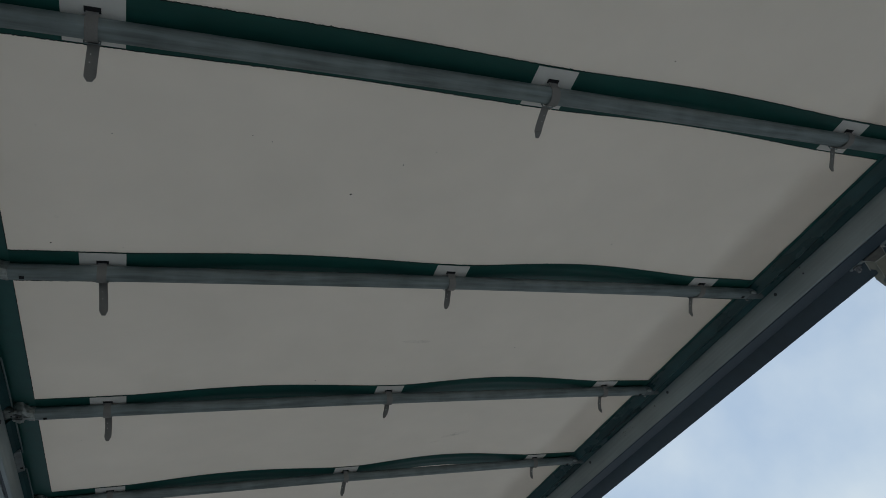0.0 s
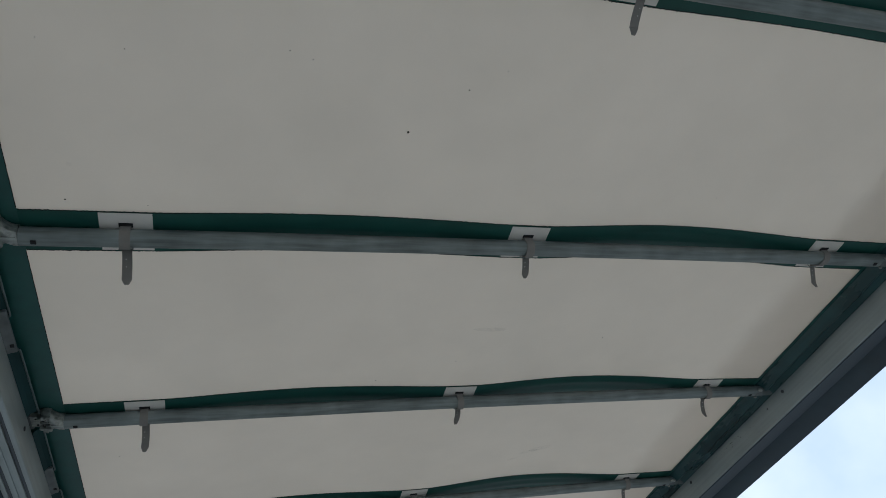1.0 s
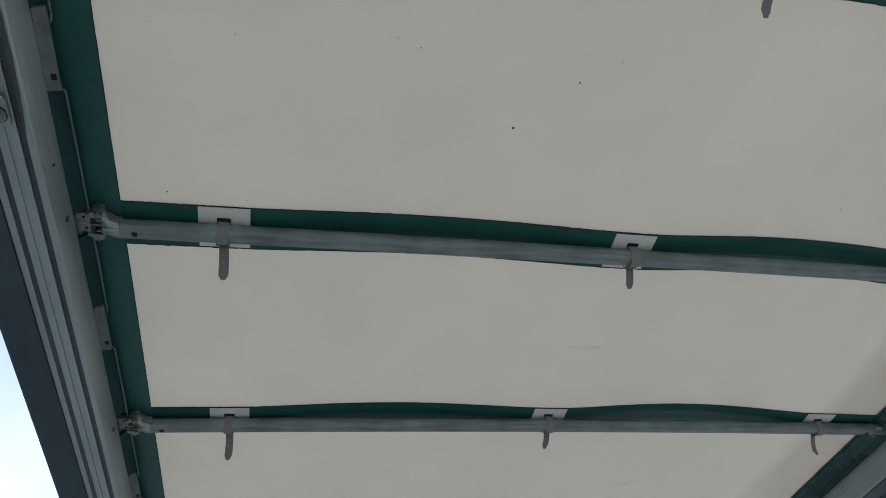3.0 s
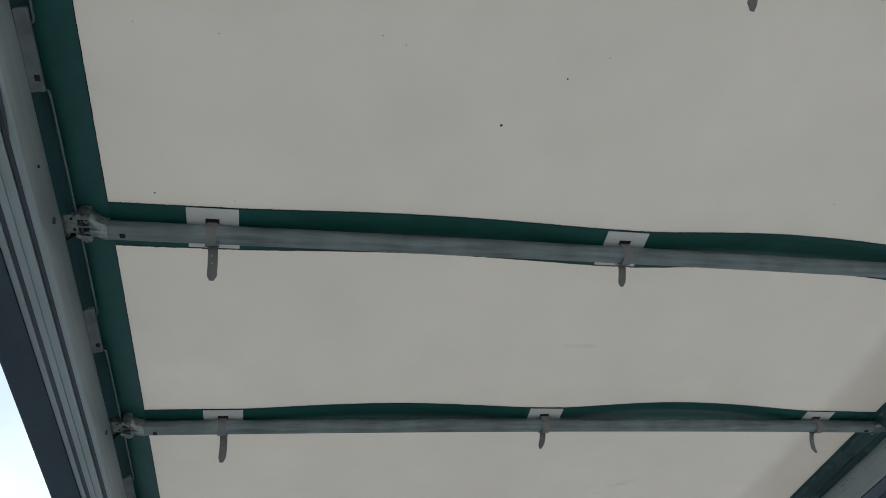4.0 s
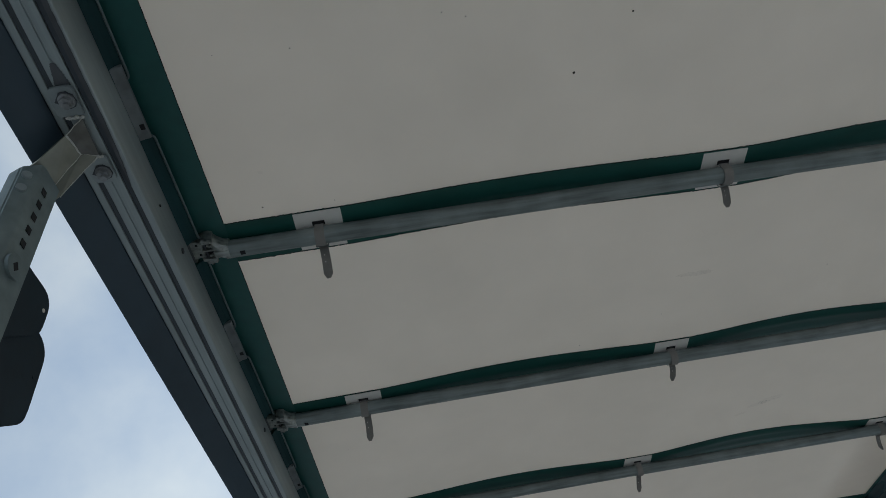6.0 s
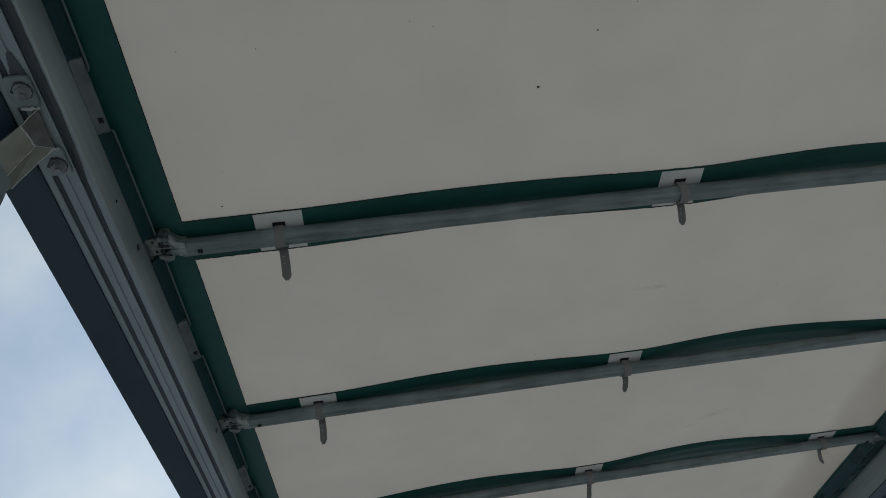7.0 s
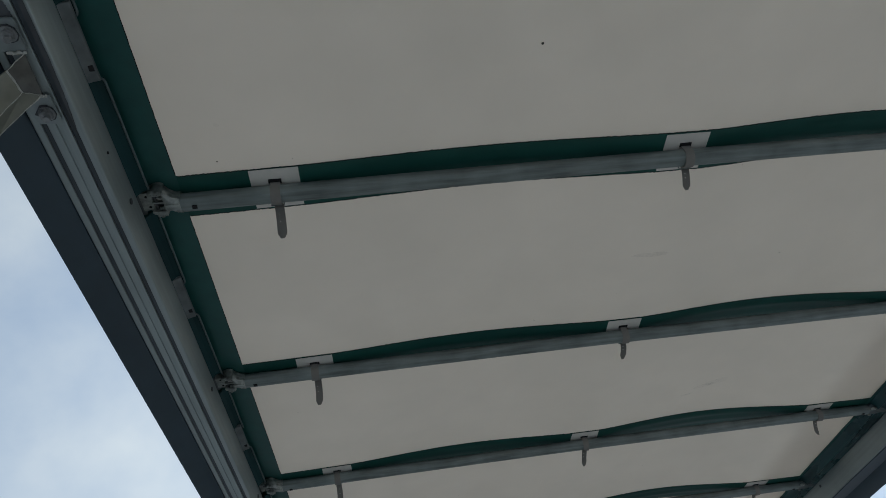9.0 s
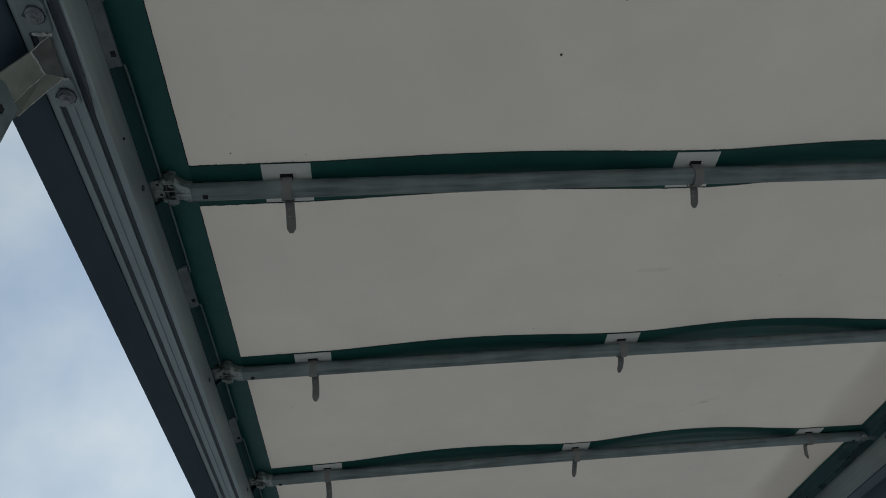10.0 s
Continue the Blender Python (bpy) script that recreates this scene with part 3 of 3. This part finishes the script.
def casting(bm, d, o):
    """The forked end piece; o: the tube's end, d: +1 or -1 away from the tube along x."""
    def ring(x, y0, hy, hz):
        c = min(hy, hz) * 0.45
        return [(o + d * x, y0 + y, z) for y, z in ((-hy + c, -hz), (hy - c, -hz), (hy, -hz + c), (hy, hz - c), (hy - c, hz), (-hy + c, hz), (-hy, hz - c), (-hy, -hz + c))]
    # sleeve: hugs the tube, then flares in a hollow curve into the fork
    loft(bm, [ring(-0.018, 0.0135, 0.0198, 0.0196), ring(-0.012, 0.0130, 0.0196, 0.0196), ring(-0.006, 0.0110, 0.0196, 0.0192), ring(0.000, 0.007, 0.0205, 0.0186),
              ring(0.005, 0.004, 0.0228, 0.0178), ring(0.009, 0.0015, 0.0268, 0.0170), ring(0.0125, 0.000, 0.0295, 0.0160)])
    box(bm, min(o - d * 0.016, o + d * 0.010), max(o - d * 0.016, o + d * 0.010), 0.0005, 0.0025, -0.0206, -0.0150, 0.0006)
    # cheeks of the fork with rolled bosses, and the thin rib between the two sockets
    for s in (-1, 1):
        cheek = [(0.010, 0.0215 * s), (0.010, 0.0300 * s), (0.018, 0.0335 * s), (0.027, 0.0330 * s), (0.034, 0.0290 * s), (0.040, 0.0255 * s), (0.040, 0.0195 * s), (0.024, 0.0210 * s)]
        prism(bm, [(o + d * x, y, -0.0165) for x, y in cheek], (0, 0, 0.030))
        rod(bm, (o + d * 0.012, 0.0285 * s, -0.0150), (o + d * 0.030, 0.0290 * s, -0.0150), 0.0056, 12)
        rod(bm, (o + d * 0.019, 0.0300 * s, -0.0185), (o + d * 0.024, 0.0300 * s, -0.0185), 0.0046, 10)
        rod(bm, (o + d * 0.031, 0.0250 * s, -0.0150), (o + d * 0.037, 0.0240 * s, -0.0140), 0.0042, 10)
        # broken lugs inside the sockets
        rod(bm, (o + d * 0.015, 0.0120 * s, -0.0140), (o + d * 0.023, 0.0150 * s, -0.0125), 0.0032, 8)
        rod(bm, (o + d * 0.013, 0.0180 * s, -0.0150), (o + d * 0.013, 0.0070 * s, -0.0120), 0.0026, 8)
    prism(bm, [(o + d * x, y, -0.0140) for x, y in ((0.010, -0.0030), (0.036, -0.0022), (0.036, 0.0012), (0.010, 0.0016))], (0, 0, 0.022))
    # web joining the fork to the carriage
    prism(bm, [(o + d * x, y, -0.0085) for x, y in ((0.035, -0.0270), (0.035, 0.0260), (0.046, 0.0215), (0.058, 0.0235), (0.058, -0.0255), (0.046, -0.0235))], (0, 0, 0.014))


def bow():
    b = thing("roof_bow", "galvanised steel roof bow with cast carriage ends", "roof bow", "roof bows")
    bm = bmesh.new()
    bow_tube(bm, -0.01, WIDTH + 0.01)
    part("tube", bm, GALVANISED, b, smooth=40)
    for o, d in ((-0.018, -1),):
        bm = bmesh.new()
        casting(bm, d, o)
        end = part("end_casting", bm, CAST, b, "rough cast metal carriage end", smooth=35, at=pose(0, -0.0150, 0.001))
        # dark backing stands in for the shade deep in the fork
        bm = bmesh.new()
        box(bm, min(o + d * 0.010, o + d * 0.040), max(o + d * 0.010, o + d * 0.040), -0.024, 0.024, -0.002, 0.012, 0.001)
        part("socket", bm, STEEL_DARK, end, "socket back painted dark for the cavity shade")
        bm = bmesh.new()
        rod(bm, (o + d * 0.030, -0.030, -0.006), (o + d * 0.030, 0.030, -0.006), 0.0040, 10)
        part("pin", bm, STEEL_DARK, end)
        for xx, yy in ((0.045, -0.0150), (0.043, 0.0125)):
            bm = bmesh.new()
            rod(bm, (o + d * xx, yy, -0.0092), (o + d * xx, yy, -0.0080), 0.0030, 10)
            part("rivet_hole", bm, HOLE_SHADE, end)
        bm = bmesh.new()
        box(bm, min(o + d * 0.055, o + d * 0.082), max(o + d * 0.055, o + d * 0.082), -0.040, 0.020, -0.0075, 0.012, 0.003)
        part("carriage", bm, LINK_ZINC, b, "grey carriage block running on the rail", smooth=30)
        # hole drawn as a dark box, its shade painted on
        bm = bmesh.new()
        xx = o - d * 0.0455
        box(bm, xx - 0.005, xx + 0.005, -0.006, 0.003, -TUBE_R * 1.02, -TUBE_R * 0.9)
        part("square_hole", bm, HOLE_SHADE, b, "square punched hole, painted dark for its inner shade")
    bm = bmesh.new()
    loft(bm, [[(x, r * math.cos(t), 0.92 * r * math.sin(t)) for t in [2 * math.pi * i / 24 for i in range(24)]]
              for x, r in ((WIDTH - 0.004, 0.0185), (WIDTH - 0.002, 0.0202), (WIDTH + 0.030, 0.0202), (WIDTH + 0.040, 0.0190), (WIDTH + 0.076, 0.0180))])
    sleeve = part("end_sleeve", bm, LINK_ZINC, b, "dull grey end sleeve", smooth=40)
    for x, y, z, r in ((WIDTH + 0.012, -0.021, -0.0100, 0.0085), (WIDTH + 0.004, 0.012, -0.0185, 0.0050)):
        bm = bmesh.new()
        bmesh.ops.create_uvsphere(bm, u_segments=14, v_segments=9, radius=r, matrix=pose(x, y, z) @ Matrix.Diagonal((1.35, 0.8, 0.75, 1)))
        part("end_stud", bm, CAST, sleeve, "small round stud", smooth=40)
    bm = bmesh.new()
    box(bm, WIDTH - 0.0325, WIDTH - 0.0225, -0.006, 0.003, -TUBE_R * 1.02, -TUBE_R * 0.9)
    part("square_hole", bm, HOLE_SHADE, b, "square punched hole, painted dark for its inner shade")
    return b


first_bow = bow()
for k in BOWS:
    m = pose(0, k * PITCH + TUBE_Y - 0.0015 + skew(0, k), TUBE_Z, 0, 0, -math.degrees(SKEW.get(k, 0.0) / WIDTH))
    if k == BOWS[0]:
        first_bow.matrix_basis = m
    else:
        copy_thing(first_bow, m)


# ---- folding links between the bows ----
def fold_link(side):
    def X(p):
        return -p if side < 0 else p
    link = thing("folding_link", "flat grey metal plate with thin rods lying along the rail", "folding link", "folding links")
    bm = bmesh.new()
    section = ((0.0580, 0.0255), (0.0580, 0.0322), (0.0587, 0.0336), (0.0605, 0.0344), (0.0680, 0.0360), (0.0764, 0.0404), (0.0764, 0.0255))
    loft(bm, [[(X(p), y, -0.0255 - (d - 0.0255) * k) for p, d in section] for y, k in ((-0.396, 0.86), (-0.3948, 0.97), (-0.392, 1.0), (-0.2545, 1.0), (-0.2525, 0.97), (-0.2515, 0.86))])
    plate = part("plate", bm, LINK_ZINC, link, smooth=40)
    bm = bmesh.new()
    box(bm, min(X(0.0600), X(0.0700)), max(X(0.0600), X(0.0700)), -0.2835, -0.2725, -0.0361, -0.0330)
    part("notch", bm, HOLE_SHADE, plate)
    for y0, y1, hook in ((-0.61, -0.368, -0.368), (-0.2515, 0.025, -0.2515)):
        bm = bmesh.new()
        turn = 0.010 if hook < -0.3 else -0.010
        bend = [(0.0545, y0 if hook < -0.3 else y1, -0.0215), (0.0545, hook - turn, -0.0240), (0.0552, hook - turn * 0.45, -0.0242), (0.0572, hook - turn * 0.12, -0.0246), (0.0605, hook, -0.0252)]
        for one, two in zip(bend, bend[1:]):
            rod(bm, (X(one[0]), one[1], one[2]), (X(two[0]), two[1], two[2]), 0.0023, 10)
        part("rod", bm, DULL_ROD, link, "thin folding rod", smooth=40)
        bm = bmesh.new()
        from_y, to_y = (y0 + 0.012, y1 - 0.002) if hook < -0.3 else (y0 + 0.001, y1 - 0.012)
        prism(bm, [(X(p), from_y, -d) for p, d in ((0.0548, 0.0215), (0.0600, 0.0238), (0.0680, 0.0290), (0.0764, 0.0408), (0.0764, 0.0390), (0.0680, 0.0274), (0.0600, 0.0223), (0.0548, 0.0200))],
              (0, to_y - from_y, 0))
        part("hem", bm, HEM_SLATE, link, "dark slate cloth hem inside the rod")
    return link


LINK_SHIFT = {1: -0.019, 2: -0.017}
link = fold_link(-1)
link.matrix_basis = pose(0, BOWS[0] * PITCH, ROOF)
for k in BOWS[1:]:
    copy_thing(link, pose(0, k * PITCH + LINK_SHIFT.get(k, 0.0), ROOF))
bm = bmesh.new()
rod(bm, (0, REAR + 0.1, 0), (0, FRONT - 0.1, 0), 0.004, 10)
tagged(part("guide_cord", bm, PVC_GREEN, at=pose(WIDTH + 0.05, 0, ROOF - 0.014)), "thin green cord along the roof rail under the tarpaulin", "cord")


# ---- curtain-side pillars ----
def rounded(corners, radius):
    """The outline with each corner cut by a short curve."""
    out = []
    for i, c in enumerate(corners):
        c, a, b = Vector(c), Vector(corners[i - 1]), Vector(corners[(i + 1) % len(corners)])
        one, two = c + (a - c).normalized() * min(radius, (a - c).length * 0.45), c + (b - c).normalized() * min(radius, (b - c).length * 0.45)
        out += [tuple(one.lerp(c, t).lerp(c.lerp(two, t), t)) for t in (0, 0.25, 0.5, 0.75, 1)]
    return out


def pillar(side):
    """A sliding pillar hung from the rail by a bracket; local y = 0 at its middle, x outwards from the white cloth."""
    def X(p):
        return -p if side < 0 else p

    def slab(bm, p0, p1, y0, y1, z0, z1, bevel=0.002):
        box(bm, min(X(p0), X(p1)), max(X(p0), X(p1)), y0, y1, z0, z1, bevel)
    post = thing("pillar", "galvanised perforated pillar hung from the roof rail", "pillar", "side pillars")
    for y, d in ((-0.0705, 1), (0.0705, -1)):
        bm = bmesh.new()
        ear = [(0.1045, 0.030), (0.1035, -0.016), (0.1060, -0.0215), (0.1110, -0.0235), (0.1370, -0.0225), (0.1415, -0.018), (0.1440, 0.006), (0.1430, 0.030)]
        prism(bm, [(X(p), y + d * v, ROOF - 0.132) for p, v in ear], (0, 0, 0.006))
        bmesh.ops.bevel(bm, geom=list(bm.edges), offset=0.0012, segments=2, affect="EDGES")
        base = part("bracket_ear", bm, POST_ZINC, post, "bolted steel bracket ear", smooth=30)
        # bent tab washer, coloured dark as the bolt's shadow line; nut and screw end
        bm = bmesh.new()
        tab = [(0.0, 0.0165), (0.010, 0.0130), (0.0150, 0.0040), (0.0130, -0.0085), (0.0040, -0.0160), (-0.0080, -0.0150), (-0.0150, -0.0060), (-0.0135, 0.0060), (-0.0205, 0.0015), (-0.0105, 0.0120)]
        tab.sort(key=lambda c: math.atan2(c[1], c[0]))
        prism(bm, [(X(0.119 - 0.93 * p), y + 0.93 * v, ROOF - 0.1345) for p, v in tab], (0, 0, 0.0024))
        washer = part("washer", bm, STEEL_DARK, base, "bent tab washer, dark for the shadow line round the bolt")
        bm = bmesh.new()
        rod(bm, (X(0.119), y, ROOF - 0.1362), (X(0.119), y, ROOF - 0.1345), 0.0128, 20)
        rod(bm, (X(0.119), y, ROOF - 0.1440), (X(0.119), y, ROOF - 0.1350), 0.0102, 6)
        part("bolt", bm, BOLT_ZINC, washer, "dull hex bolt", smooth=30)
        bm = bmesh.new()
        rod(bm, (X(0.1172), y + 0.002, ROOF - 0.1500), (X(0.1172), y + 0.002, ROOF - 0.1430), 0.0056, 12)
        part("screw_end", bm, BOLT_ZINC, washer, smooth=30)
    # bent sheet hanger from the ears down to the post
    corner = {"T": (0.1110, -0.036, 0.1335), "A": (0.1385, -0.0195, 0.150), "B": (0.1315, 0.0190, 0.150), "C": (0.1130, 0.0360, 0.134),
              "D": (0.176, 0.0470, 0.185), "E": (0.178, -0.004, 0.185), "G": (0.185, 0.0790, 0.175),
              "d": (0.222, 0.058, 0.222), "e": (0.226, 0.010, 0.222), "g": (0.226, 0.086, 0.205)}
    spot = {n: (X(p), y, ROOF - d) for n, (p, y, d) in corner.items()}
    bm = bmesh.new()
    vert = {n: bm.verts.new(c) for n, c in spot.items() if n != "T"}
    for names in ("AEDB", "BDGC", "DEed", "GDdg"):
        bm.faces.new([vert[n] for n in names])
    bmesh.ops.recalc_face_normals(bm, faces=bm.faces)
    if sum(f.normal.z for f in bm.faces) > 0:
        bmesh.ops.reverse_faces(bm, faces=bm.faces)
    bmesh.ops.solidify(bm, geom=list(bm.faces), thickness=0.003)
    hanger = part("hanger", bm, YELLOW_ZINC, post, "yellow-passivated bent steel hanger")
    # web face in a darker, browner steel than the hanger
    bm = bmesh.new()
    prism(bm, [Vector(spot[n]) + Vector((0, 0, 0.0012)) for n in "TABC"], (0, 0, 0.003))
    part("web_plate", bm, WEB_STEEL, hanger, "dark brown-grey web plate")
    for names, radius in (("AB", 0.0015), ("BC", 0.0006), ("BD", 0.0007), ("CG", 0.0010), ("TA", 0.0007)):
        bm = bmesh.new()
        p, q = Vector(spot[names[0]]), Vector(spot[names[1]])
        rng = random.Random(names)
        last, steps = p, 6
        for i in range(1, steps + 1):
            to = p.lerp(q, i / steps) + Vector([rng.uniform(-0.0007, 0.0007) for _ in range(3)]) * (i < steps)
            rod(bm, last, to, radius * rng.uniform(0.7, 1.25), 7)
            last = to
        part("worn_edge", bm, BRIGHT_STEEL, hanger, "bright worn bare metal", smooth=40)
    # lumpy weld beads where the hanger meets the ears
    for y, p0, p1, n in ((-0.0385, 0.1080, 0.1320, 9), (0.0385, 0.1085, 0.1165, 3)):
        rng = random.Random(n)
        bm = bmesh.new()
        for i in range(n):
            bmesh.ops.create_icosphere(bm, subdivisions=2, radius=rng.uniform(0.0022, 0.0036), matrix=Matrix.Translation(
                (X(p0 + (p1 - p0) * i / (n - 1)), y + rng.uniform(-0.0012, 0.0012), ROOF - 0.1338)))
        part("weld_bead", bm, BRIGHT_STEEL, hanger, "bright lumpy weld", smooth=60)
    # post: inner face, chamfered flank and outer back
    top, foot = ROOF - 0.190, 0.0
    outline = [(0.171, 0.056), (0.171, 0.005), (0.1735, -0.002), (0.1905, -0.016), (0.206, -0.016), (0.206, 0.056)]
    bm = bmesh.new()
    loft(bm, [[(X(p), y, foot) for p, y in outline], [(X(p), y, top - (p - 0.171) * 1.1) for p, y in outline]])
    bmesh.ops.bevel(bm, geom=list(bm.edges), offset=0.002, segments=2, affect="EDGES")
    body = part("post", bm, POST_DULL, post, smooth=35)
    for i in range(5):
        # punched holes are flat slabs in the painted hole shade
        bm = bmesh.new()
        z = top - 0.044 - i * 0.0285
        slab(bm, 0.1698, 0.1712, 0.018, 0.029, z - 0.006, z + 0.006, 0.0)
        part("square_hole", bm, HOLE_SHADE, body, "square punched hole, painted dark for its inner shade")
    for i in range(4):
        z = top - 0.206 - i * 0.095
        bm = bmesh.new()
        rod(bm, (X(0.171), 0.022, z), (X(0.166), 0.022, z), 0.019, 24)
        ring = part("raised_ring", bm, POST_DULL, body, "pressed round boss", smooth=35)
        bm = bmesh.new()
        prism(bm, [(X(0.1658), 0.022, z + 0.009), (X(0.1658), 0.029, z), (X(0.1658), 0.022, z - 0.009), (X(0.1658), 0.015, z)], (X(0.0012), 0, 0))
        part("diamond_hole", bm, HOLE_SHADE, ring)
    for i in range(2):
        z = top - 0.040 - i * 0.030
        bm = bmesh.new()
        rod(bm, (X(0.1800), -0.0120, z), (X(0.1840), -0.0065, z), 0.0072, 18)
        part("rivet", bm, POST_ZINC, body, smooth=35)
    # dark pockets for side boards along the edge of the post
    for i, (z1, z0, out, cut) in enumerate(((2.315, 2.288, -0.018, 0.004), (2.288, 2.212, 0.078, 0.016), (2.220, 2.075, 0.112, 0.020),
                             (1.72, 1.645, 0.078, 0.016), (1.65, 1.50, 0.112, 0.020))):
        bm = bmesh.new()
        e = 0.098 + out
        prism(bm, [(X(0.203 + 0.0036 * i), y, z) for y, z in rounded([(0.045, z0 - 0.11), (e - cut * 0.3, z0), (e, z0 + cut), (e, z1 - cut), (e - cut, z1), (0.045, z1)], cut * 0.9)], (X(0.003), 0, 0))
        pocket = part("board_pocket", bm, POCKET_STEEL, post, "dark steel side-board pocket")
        # pale discs stand in for sky through a hole; the dark ones are rivets
        bm = bmesh.new()
        rod(bm, (X(0.2022 + 0.0036 * i), e - 0.012, (z0 + z1) / 2 + 0.004), (X(0.2070 + 0.0036 * i), e - 0.012, (z0 + z1) / 2 + 0.004), 0.0035, 10)
        part("pocket_dot", bm, PVC_PATCH if i in (1, 3) else POCKET_STEEL, pocket)
    return post


PILLAR_Y = -0.332
for side, x, y in ((-1, 0.0, PILLAR_Y), (1, WIDTH + 0.042, PILLAR_Y + 0.0175)):
    pillar(side).matrix_basis = pose(x, y, 0)
